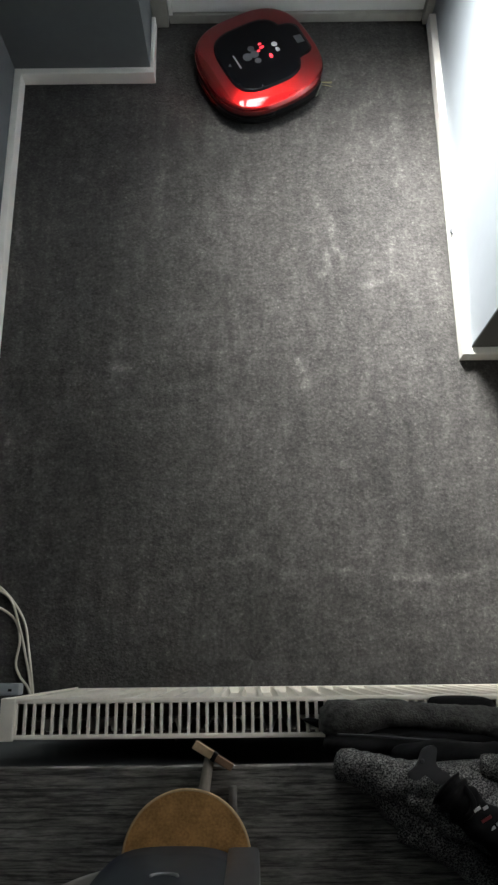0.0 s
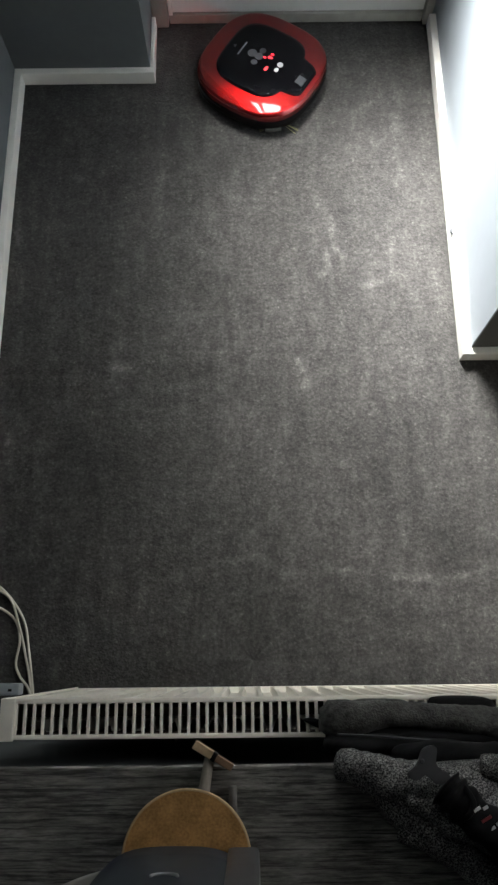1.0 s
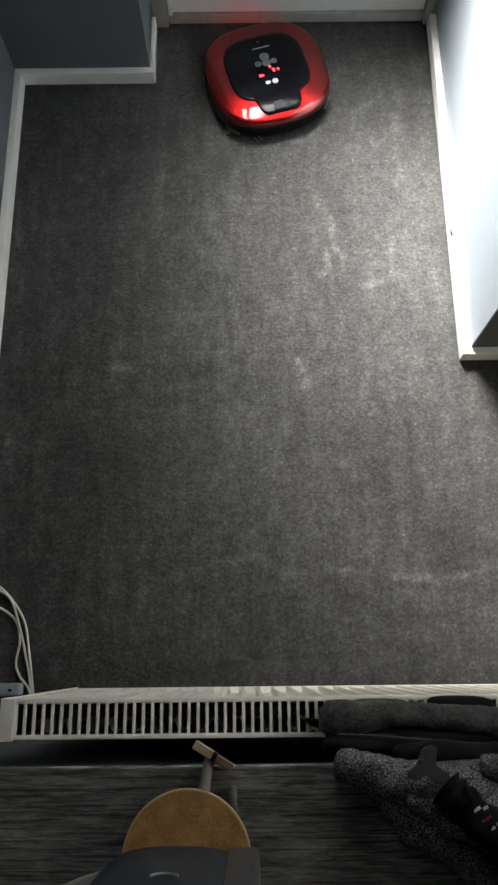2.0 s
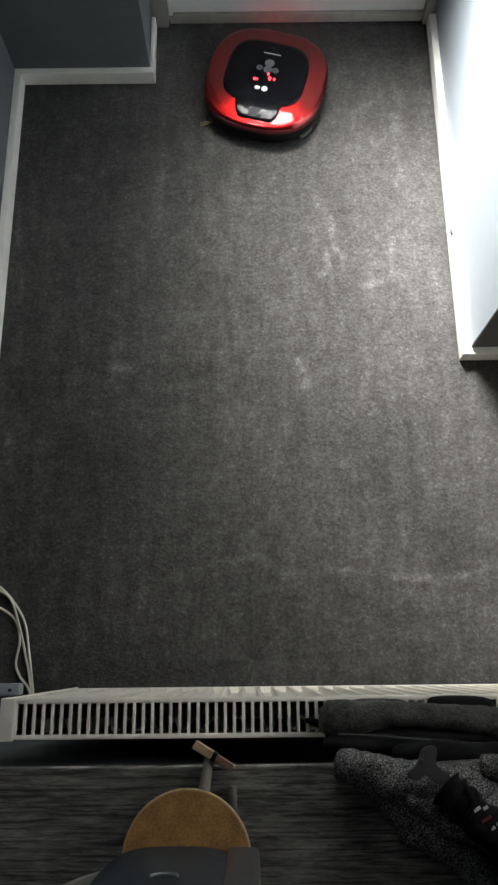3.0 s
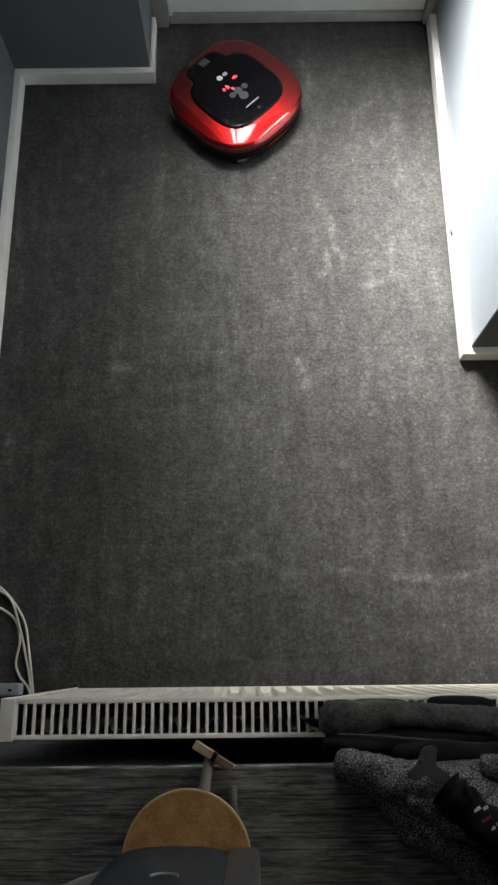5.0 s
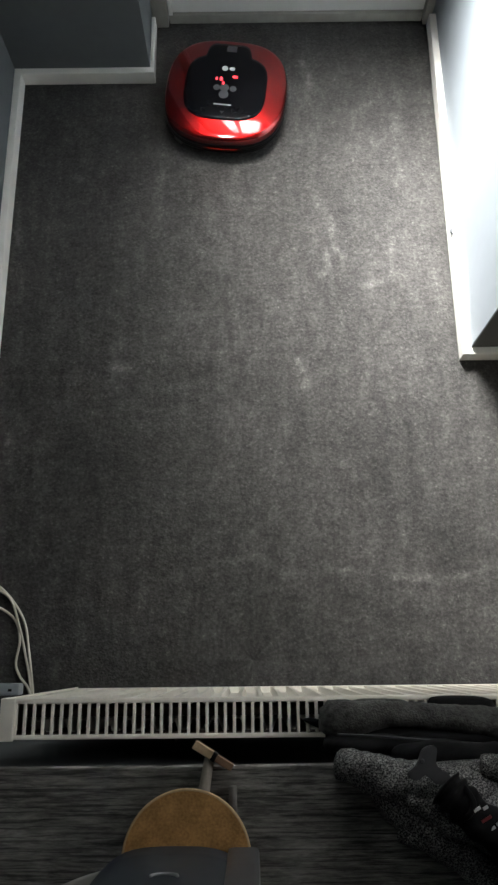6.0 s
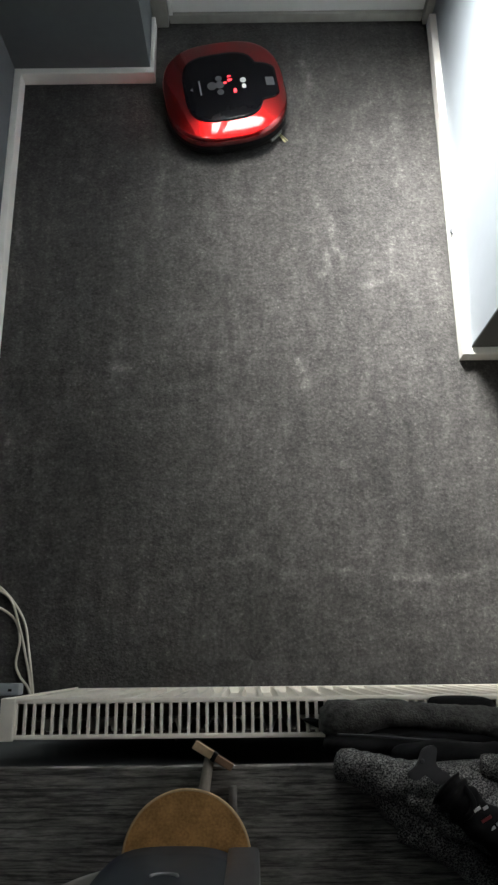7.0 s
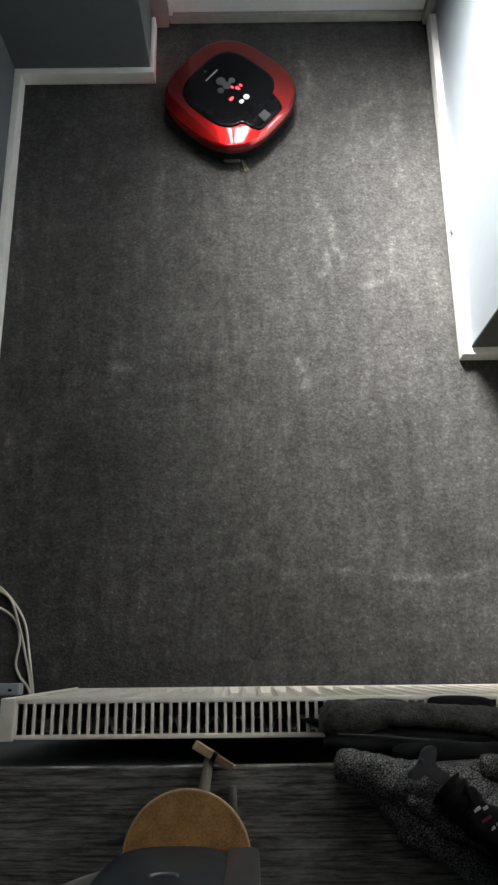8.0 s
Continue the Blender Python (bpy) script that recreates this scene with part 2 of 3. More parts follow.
def tube(path, radius, sides=10, lumps=0.0, flat=1.0, seed=0.0, caps=True):
    """A round or flattened tube along a path; radius is a number or a function of 0..1; ends are rounded off."""
    bm = bmesh.new()
    rings, n = [], len(path)
    for i, c in enumerate(path):
        t = i / (n - 1)
        way = (path[min(i + 1, n - 1)] - path[max(i - 1, 0)]).normalized()
        side = way.cross(Vector((0, 0, 1)))
        side = side.normalized() if side.length > 1e-4 else Vector((1, 0, 0))
        up = side.cross(way).normalized()
        r = radius(t) if callable(radius) else radius
        ring = []
        for k in range(sides):
            a = 2 * math.pi * k / sides
            q = c + side * math.cos(a) * r + up * math.sin(a) * r * flat
            if lumps:
                q += (q - c) * lumps * noise.noise(q * 34 + Vector((seed, 0, 0))) + (q - c) * lumps * 0.4 * noise.noise(q * 90)
            ring.append(bm.verts.new(q))
        rings.append(ring)
    for a, b in zip(rings, rings[1:]):
        for k in range(sides):
            bm.faces.new((a[k], a[(k + 1) % sides], b[(k + 1) % sides], b[k]))
    if caps:
        bm.faces.new(rings[0])
        bm.faces.new(rings[-1])
    return bm


def cushion(outline, z0, height, lumps=0.3, seed=0.0, rings=12, sharp=2.0):
    """A soft lying heap over a star-shaped outline: rounded border, folds on top, flat below."""
    bm = bmesh.new()
    n = len(outline)
    mid = sum((Vector((*p[:2], 0)) for p in outline), Vector()) / n
    loops = []
    for j in range(1, rings + 1):
        s = j / rings
        loop = []
        for p in outline:
            q = mid.lerp(Vector((p[0], p[1], 0)), s)
            h = height * max(0.0, 1 - s ** (2 * sharp)) ** 0.5
            f = 1 + lumps * (noise.noise(Vector((q.x * 17 + seed, q.y * 22, seed))) + 0.5 * noise.noise(Vector((q.x * 45, q.y * 55, seed))))
            loop.append(bm.verts.new((q.x, q.y, z0 + 0.004 + h * f)))
        loops.append(loop)
    top = bm.verts.new((mid.x, mid.y, z0 + 0.004 + height))
    low = bm.verts.new((mid.x, mid.y, z0))
    rim = [bm.verts.new((v.co.x, v.co.y, z0)) for v in loops[-1]]
    for k in range(n):
        k2 = (k + 1) % n
        bm.faces.new((top, loops[0][k], loops[0][k2]))
        bm.faces.new((low, rim[k2], rim[k]))
        bm.faces.new((loops[-1][k], rim[k], rim[k2], loops[-1][k2]))
        for a, b in zip(loops, loops[1:]):
            bm.faces.new((a[k], b[k], b[k2], a[k2]))
    return bm


def plate(outline, z0, z1, bevel=0.0):
    """A flat piece cut to an outline, with thickness."""
    bm = bmesh.new()
    face = bm.faces.new([bm.verts.new((p[0], p[1], z0)) for p in outline])
    up = bmesh.ops.extrude_face_region(bm, geom=[face])
    top = [e for e in up["geom"] if isinstance(e, bmesh.types.BMVert)]
    bmesh.ops.translate(bm, verts=top, vec=(0, 0, z1 - z0))
    if bevel:
        edges = [e for e in bm.edges if all(v.co.z > (z0 + z1) / 2 for v in e.verts)]
        bmesh.ops.bevel(bm, geom=edges, offset=bevel, segments=2, affect="EDGES")
    return bm


def circle(x, y, r, n=20):
    return [(x + r * math.cos(2 * math.pi * k / n), y + r * math.sin(2 * math.pi * k / n)) for k in range(n)]


def lathe(profile, n=40, x=0.0, y=0.0):
    bm = bmesh.new()
    loops = [[bm.verts.new((x + r * math.cos(2 * math.pi * k / n), y + r * math.sin(2 * math.pi * k / n), z)) for k in range(n)] for r, z in profile]
    for a, b in zip(loops, loops[1:]):
        for k in range(n):
            bm.faces.new((a[k], a[(k + 1) % n], b[(k + 1) % n], b[k]))
    bm.faces.new(loops[0])
    bm.faces.new(loops[-1])
    return bm


# ---- the room ----
XL, XR = -0.663, 0.559        # plaster of the long walls
YD, YA = 1.834, 1.633         # door wall, alcove wall
YC, YW = 0.753, -0.150        # end of the pale wall, window wall
XA = -0.275                   # side of the boxed-in corner
SK, ST = 0.043, 0.020         # skirting height and thickness
TOP = 2.45
GX0, GX1, GZ0, GZ1 = -0.135, 0.455, 0.90, 1.98   # glazing of the door
XE = 1.75                     # far end of the side bay

# where the pile has been brushed up: how strongly, and short strokes in plan
STROKES = [
    (1.0, [(0.207, 1.064), (0.215, 1.013), (0.199, 0.988)]),
    (0.9, [(0.190, 1.224), (0.230, 1.143), (0.236, 1.047), (0.256, 1.041)]),
    (0.5, [(0.315, 0.953), (0.391, 0.977)]),
    (0.5, [(0.385, 0.98), (0.38, 1.09)]),
    (0.7, [(0.114, 0.753), (0.141, 0.674)]),
    (0.9, [(0.228, 0.472), (0.258, 0.425)]),
    (0.6, [(-0.485, 1.302), (-0.429, 1.277), (-0.41, 1.314)]),
    (0.5, [(-0.168, 0.2), (0.013, 0.238), (0.073, 0.198)]),
    (0.45, [(0.073, 0.198), (0.233, 0.205), (0.338, 0.186)]),
    (0.75, [(0.338, 0.186), (0.471, 0.18), (0.583, 0.208)]),
    (0.45, [(-0.036, 1.318), (-0.041, 1.102)]),
    (0.3, [(-0.063, 0.899), (-0.072, 0.66)]),
    (0.95, [(0.165, 1.690), (0.188, 1.640), (0.190, 1.584), (0.172, 1.530)]),
    (0.6, [(-0.65, 1.27), (-0.61, 1.09)]),
    (0.6, [(-0.343, 0.724), (-0.307, 0.726)]),
    (0.4, [(-0.61, 1.09), (-0.597, 0.73), (-0.59, 0.431)]),
    (0.5, [(0.43, 1.5), (0.42, 1.26)]),
    (0.4, [(0.288, 0.735), (0.374, 0.718)]),
]


# a ring rubbed into the pile by the turning brush
STROKES.append((0.45, [(0.365 + 0.062 * math.cos(a), 1.470 + 0.070 * math.sin(a)) for a in [2 * math.pi * k / 16 for k in range(17)]]))


def make_floor():
    """Carpet as a fine uneven sheet; the attribute "brushed" holds where the pile stands up."""
    x0, x1, y0, y1, step = XL - 0.05, XE + 0.05, -0.16, YD + 0.06, 0.007
    nx, ny = int((x1 - x0) / step) + 1, int((y1 - y0) / step) + 1
    xs, ys = np.linspace(x0, x1, nx), np.linspace(y0, y1, ny)
    gx, gy = np.meshgrid(xs, ys)
    worn = np.zeros_like(gx)
    wob = np.array([[noise.noise(Vector((x * 9, y * 9, 0))) for x in xs] for y in ys])
    wob2 = np.array([[noise.noise(Vector((x * 31, y * 31, 5))) for x in xs] for y in ys])
    for force, line in STROKES:
        best = np.full_like(gx, 9.0)
        for (ax, ay), (bx, by) in zip(line, line[1:]):
            dx, dy = bx - ax, by - ay
            t = np.clip(((gx - ax) * dx + (gy - ay) * dy) / (dx * dx + dy * dy), 0, 1)
            best = np.minimum(best, np.hypot(gx - ax - t * dx + 0.016 * wob, gy - ay - t * dy + 0.010 * wob2))
        worn = np.maximum(worn, force * np.exp(-(best / 0.010) ** 2) * (0.6 + 1.1 * wob2))
    gz = 0.0005 * wob2 + 0.0012 * worn
    gz -= gz.max()
    verts = np.stack([gx, gy, gz], -1).reshape(-1, 3)
    i = np.arange(nx * ny).reshape(ny, nx)
    faces = np.stack([i[:-1, :-1], i[:-1, 1:], i[1:, 1:], i[1:, :-1]], -1).reshape(-1, 4)
    me = bpy.data.meshes.new("floor")
    me.from_pydata(verts.tolist(), [], faces.tolist())
    at = me.attributes.new("brushed", "FLOAT", "POINT")
    at.data.foreach_set("value", np.clip(worn, 0, 1).reshape(-1).astype(np.float32))
    me.materials.append(CARPET)
    for f in me.polygons:
        f.use_smooth = True
    tagged(new("floor", me), "dark grey mottled short-pile carpet with brushed marks", "carpet", kind="structure")
    setting("floor_slab", box(XL - 0.1, XE + 0.1, -0.95, YD + 0.1, -0.08, -0.02), DARK_PAINT, "plain floor slab under the carpet", "floor")


make_floor()
setting("ceiling", box(XL - 0.1, XE + 0.1, -1.0, YD + 0.2, TOP, TOP + 0.2), CEIL, "plain white painted ceiling", "ceiling")
wall = box(XL - 0.1, XL, YW, YD + 0.1, 0, TOP)
setting("wall_west", wall, DARK_PAINT, "slate grey painted wall", "wall")
setting("wall_corner_boxing", box(XL, XA, YA, YD + 0.1, 0, TOP), DARK_PAINT, "slate grey boxed-in wall corner beside the door", "wall")
setting("wall_east", box(XR, XR + 0.004, YC, YD + 0.1, 0, TOP), PALE_PAINT, "pale blue-white painted wall", "wall")
setting("wall_east_return", box(XR + 0.004, XE, YC, YD + 0.1, 0, TOP), CHARCOAL_PAINT, "charcoal grey painted wall return", "wall")
WY0, WY1, VZ0, VZ1 = 0.00, 0.68, 1.08, 1.92   # opening made for the bay fill lamp
end = box(XE, XE + 0.1, -0.75, WY0, 0, TOP)
box(XE, XE + 0.1, WY1, YC, 0, TOP, bm=end)
box(XE, XE + 0.1, WY0, WY1, 0, VZ0, bm=end)
box(XE, XE + 0.1, WY0, WY1, VZ1, TOP, bm=end)
setting("wall_bay_end", end, DARK_PAINT, "unseen slate grey painted end wall with an opening for the fill lamp", "wall")

# wall under the deep ledge, and the wall at the back of the ledge
wall = box(XL - 0.1, XE, -0.95, YW, 0, 0.782)
box(XL - 0.1, XE, -0.95, -0.72, 0.782, TOP, bm=wall)
setting("wall_south", wall, DARK_PAINT, "slate grey painted wall behind the radiator and ledge", "wall")
setting("wall_west_ledge_end", box(XL - 0.1, XL, -0.72, YW, 0.782, TOP), DARK_PAINT, "slate grey wall at the end of the ledge", "wall")


def skirting(name, x0, x1, y0, y1):
    return setting(name, box(x0, x1, y0, y1, 0, SK, 0.0025), TRIM, "cream-white glossy skirting board", "skirting")


skirting("baseboard_1", XL, XL + ST, YW + 0.001, YA)
skirting("baseboard_2", XL + ST, XA + 0.012, YA - ST, YA)
skirting("baseboard_3", XA, XA + 0.011, YA, YD - 0.020)
skirting("baseboard_4", XR - ST, XR, YC - ST, YD - 0.02)
skirting("baseboard_5", XR, XE, YC - ST, YC)


def make_door():
    d = thing("door_1", pose(0, YD, 0), "closed off-white door with a tall glazed upper part", "door", kind="structure")
    leaf = box(-0.226, 0.525, 0.000, 0.044, 0.037, GZ0, 0.003)
    box(-0.226, GX0, 0.000, 0.044, GZ0, GZ1, bm=leaf)
    box(GX1, 0.525, 0.000, 0.044, GZ0, GZ1, bm=leaf)
    box(-0.226, 0.525, 0.000, 0.044, GZ1, 2.02, bm=leaf)
    part("door_leaf", leaf, DOOR, d)
    part("glazing_bar", box(GX0 + 0.070, GX0 + 0.108, 0.004, 0.036, GZ0, GZ1), BLUE, d, "blue painted glazing bar")
    for x0, x1 in ((GX0, GX0 + 0.070), (GX0 + 0.108, GX1)):
        pane = part("pane", box(x0, x1, 0.020, 0.024, GZ0, GZ1), GLASS, d)
        pane.visible_shadow = False
    part("weather_strip", box(-0.226, 0.525, -0.006, 0.030, 0.002, 0.034, 0.003), STRIP, d, "dull grey strip along the foot of the door")
    part("frame_post", box(XA + 0.001, -0.228, -0.018, 0.06, 0, 2.06, 0.004), STRIP, d, "dull grey frame post")
    part("frame_post", box(0.527, 0.551, -0.018, 0.06, 0, 2.06, 0.004), STRIP, d, "dull grey frame post")
    part("frame_head", box(-0.226, 0.525, -0.018, 0.06, 2.024, 2.06, 0.004), DOOR, d)
    part("stop_bead", box(-0.226, -0.214, -0.012, -0.002, 0.037, 2.02, 0.003), DOOR, d)
    handle = part("door_handle", tube([Vector((0.49, -0.001, 1.0)), Vector((0.49, -0.045, 1.0)), Vector((0.38, -0.05, 1.0))], 0.009), CHROME, d, "dull metal lever handle", True)
    part("rose", box(0.470, 0.510, -0.010, -0.0005, 0.95, 1.05, 0.003), CHROME, handle)
    setting("wall_north", box(XA, XR, YD + 0.002, YD + 0.1, 2.062, TOP), DARK_PAINT, "slate grey painted wall over the door", "wall")


make_door()


# made-up window, out of view, that frames the bay fill lamp
def make_fill_window():
    w = thing("fill_window", pose(XE + 0.07, 0, 0), "made-up, unseen white-framed casement window around the bay fill lamp", "window", kind="structure")
    part("frame_post", box(-0.03, 0.03, WY0, WY0 + 0.05, VZ0, VZ1, 0.004), PLASTIC, w)
    part("frame_post", box(-0.03, 0.03, WY1 - 0.05, WY1, VZ0, VZ1, 0.004), PLASTIC, w)
    part("bottom_rail", box(-0.03, 0.03, WY0 + 0.05, WY1 - 0.05, VZ0, VZ0 + 0.05, 0.004), PLASTIC, w)
    part("top_rail", box(-0.03, 0.03, WY0 + 0.05, WY1 - 0.05, VZ1 - 0.05, VZ1, 0.004), PLASTIC, w)
    pane = part("pane", box(-0.006, 0.0, WY0 + 0.05, WY1 - 0.05, VZ0 + 0.05, VZ1 - 0.05), GLASS, w)
    pane.visible_shadow = False


make_fill_window()


def make_sill():
    sill = thing("window_sill", pose(0, 0, 0), "deep ledge clad in dark grey wood laminate planks", "ledge", kind="structure")
    y = -0.1205
    for w in (0.165, 0.19, 0.19, 0.05):
        part("plank", box(XL, XE, y - w + 0.0006, y, 0.782, 0.800, 0.002 if y > -0.13 else 0.001), LAMINATE, sill)
        y -= w
    return sill


make_sill()


# ---- radiator ----
def make_radiator():
    x0, x1, z0, z1 = -0.376, 0.824, 0.08, 0.58
    yf, yb = -0.052, -0.110
    r = thing("radiator", pose(0, 0, 0), "white enamelled panel radiator with a slotted top grille under the sill", "radiator")
    bm = bmesh.new()
    # pressed front panel: upright flutes between a plain top and foot
    cols, xs = [], []
    n = int((x1 - x0 - 0.05) / 0.0333)
    xs.append((x0, 0.0))
    for i in range(n):
        a = x0 + 0.025 + i * 0.0333
        xs += [(a, 0.0), (a + 0.005, 1.0), (a + 0.021, 1.0), (a + 0.026, 0.0)]
    xs.append((x1, 0.0))
    zs = ((z0, 0.0), (z0 + 0.024, 0.0), (z0 + 0.042, 1.0), (z1 - 0.070, 1.0), (z1 - 0.040, 0.0), (z1 - 0.004, 0.0))
    for x, d in xs:
        cols.append([bm.verts.new((x, yf - 0.0015 - 0.011 * d * k, z)) for z, k in zs])
    for a, b in zip(cols, cols[1:]):
        for k in range(len(zs) - 1):
            bm.faces.new((a[k], b[k], b[k + 1], a[k + 1]))
    part("front_panel", bm, RAD, r)
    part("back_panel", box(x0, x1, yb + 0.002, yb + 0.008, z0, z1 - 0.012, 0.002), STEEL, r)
    for a, b in ((x0 - 0.004, x0 + 0.018), (x1 - 0.018, x1 + 0.004)):
        edge = (a, a + 0.005) if a < 0 else (b - 0.005, b)
        cover = box(a, b, yb - 0.002, yf + 0.001, z1 - 0.006, z1 + 0.002, 0.002)
        box(*edge, yb - 0.002, yf + 0.001, z0 + 0.01, z1 - 0.004, 0.001, bm=cover)
        part("end_cover", cover, RAD, r)
    part("grille_rail", box(x0 + 0.018, x1 - 0.018, yf - 0.0075, yf, z1 - 0.006, z1, 0.0025), RAD, r)
    part("grille_rail", box(x0 + 0.018, x1 - 0.018, yb, yb + 0.007, z1 - 0.006, z1, 0.002), RAD, r)
    pitch = 0.01368
    bar = finish("grille_bar", box(-0.0024, 0.0024, yb + 0.0068, yf - 0.0073, z1 - 0.006, z1 - 0.0005, 0.0012), RAD)
    for i in range(int((x1 - x0 - 0.04) / pitch) + 1):
        ob = new("grille_bar", bar)
        ob.parent = r
        ob.location = (x0 + 0.0195 + i * pitch, 0, 0)
    # folded convector sheet between the panels
    bm = bmesh.new()
    prev = None
    for i in range(2 * n):
        x = x0 + 0.04 + i * 0.01665
        pair = [(x, yb + 0.010), (x + 0.006, yb + 0.026)] if i % 2 == 0 else [(x, yb + 0.026), (x + 0.006, yb + 0.010)]
        for px_, py_ in pair:
            cur = (bm.verts.new((px_, py_, z0 + 0.06)), bm.verts.new((px_, py_, z1 - 0.016)))
            if prev:
                bm.faces.new((prev[0], cur[0], cur[1], prev[1]))
            prev = cur
    part("convector", bm, FIN, r, "folded sheet-metal convector")
    part("water_way", box(x0 + 0.02, x1 - 0.02, yf - 0.030, yf - 0.016, z0 + 0.01, z1 - 0.05, 0.004), STEEL, r, "dark brown inner panel")
    part("support_bracket", box(-0.17, -0.15, YW, yb + 0.003, 0.12, 0.25, 0.002), STEEL, r)
    part("support_bracket", box(0.60, 0.62, YW, yb + 0.003, 0.12, 0.25, 0.002), STEEL, r)
    part("floor_pipe", tube([Vector((-0.36, -0.085, 0.0)), Vector((-0.36, -0.085, 0.09))], 0.008), RAD, r, smooth=True)
    part("floor_pipe", tube([Vector((0.80, -0.085, 0.0)), Vector((0.80, -0.085, 0.09))], 0.008), RAD, r, smooth=True)
    return r


make_radiator()


# ---- robot vacuum ----
RA = 0.173                    # half the width of the robot


def squircle(a, n=2.7):
    c, s = abs(math.cos(a)), abs(math.sin(a))
    return ((c / 0.983) ** n + (s / 0.993) ** n) ** (-1 / n)


def rim_height(k):
    """Height of the top shell at the fraction k of the outline: a shallow dome, a sloping ring and a rolled edge."""
    z = 0.078 - 0.0035 * (min(k, 0.64) / 0.64) ** 3
    u = min(1.0, max(0.0, (k - 0.64) / 0.31))
    z -= 0.0536 * (0.130 * u + 0.065 * u * u)
    w = min(1.0, max(0.0, (k - 0.95) / 0.05))
    return z - 0.0023 * w - 0.0095 * (1 - math.sqrt(1 - w * w))


def top_height(a, k):
    """Height at bearing a; the flanks of the ring are flatter than the outline."""
    w = min(1.0, max(0.0, (1.0 - k) / 0.06))
    return rim_height(k * (1 - w + w * squircle(a) / squircle(a, 3.6)))


def shell_patch(edge, lift, rings=10, n=96, inner=0.0, skirt=0.001):
    """A piece of the top shell out to edge(angle), as a fraction of the outline, lifted off by a little."""
    bm = bmesh.new()
    loops = []
    for j in range(rings + 1):
        loop = []
        for k in range(n):
            a = 2 * math.pi * k / n
            f = inner + (edge(a) - inner) * max(j / rings, 0.02)
            r = RA * squircle(a) * f
            loop.append(bm.verts.new((r * math.cos(a), r * math.sin(a), top_height(a, f) + lift)))
        loops.append(loop)
    for a, b in zip(loops, loops[1:]):
        for k in range(n):
            bm.faces.new((a[k], b[k], b[(k + 1) % n], a[(k + 1) % n]))
    if not inner:
        bm.faces.new(loops[0])
    # short skirt so that the patch has an edge
    low = [bm.verts.new(v.co - Vector((0, 0, lift + skirt))) for v in loops[-1]]
    for k in range(n):
        bm.faces.new((loops[-1][k], low[k], low[(k + 1) % n], loops[-1][(k + 1) % n]))
    return bm


def panel_edge(a):
    """Outline of the black top panel: a rounded square, with a tab reaching the rim at the back."""
    c, s = math.cos(a), math.sin(a)
    rx, ry = 0.114, 0.1075
    r = (abs(c / rx) ** 3.4 + abs(s / (ry + 0.006 * (1 if s > 0 else -0.8))) ** 3.4) ** (-1 / 3.4)
    if s < 0:
        x = c / -s
        if abs(x - 0.02) < 0.70:
            reach = 0.150 / -s
            soft = min(1.0, (0.70 - abs(x - 0.02)) / 0.45)
            soft = soft * soft * (3 - 2 * soft)
            r = max(r, r + (reach - r) * soft)
    return min(r / (RA * squircle(a)), 0.93)


def on_top(bm, lift=0.0026):
    """Lay a flat mark, drawn at height zero, onto the top panel."""
    for v in bm.verts:
        a = math.atan2(v.co.y, v.co.x)
        k = math.hypot(v.co.x, v.co.y) / (RA * squircle(a))
        v.co.z += top_height(a, k) + lift
    return bm


def arc_box(a0, a1, r0, r1, z0, z1, n=10):
    """A curved block that follows the robot's outline between two bearings."""
    bm = bmesh.new()
    cols = []
    for k in range(n + 1):
        a = radians(a0 + (a1 - a0) * k / n)
        R = squircle(a)
        c, s = math.cos(a) * R, math.sin(a) * R
        cols.append([bm.verts.new((c * r, s * r, z)) for r, z in ((r0, z0), (r1, z0), (r1, z1), (r0, z1))])
    for p, q in zip(cols, cols[1:]):
        for k in range(4):
            bm.faces.new((p[k], p[(k + 1) % 4], q[(k + 1) % 4], q[k]))
    bm.faces.new(cols[0])
    bm.faces.new(cols[-1])
    return bm


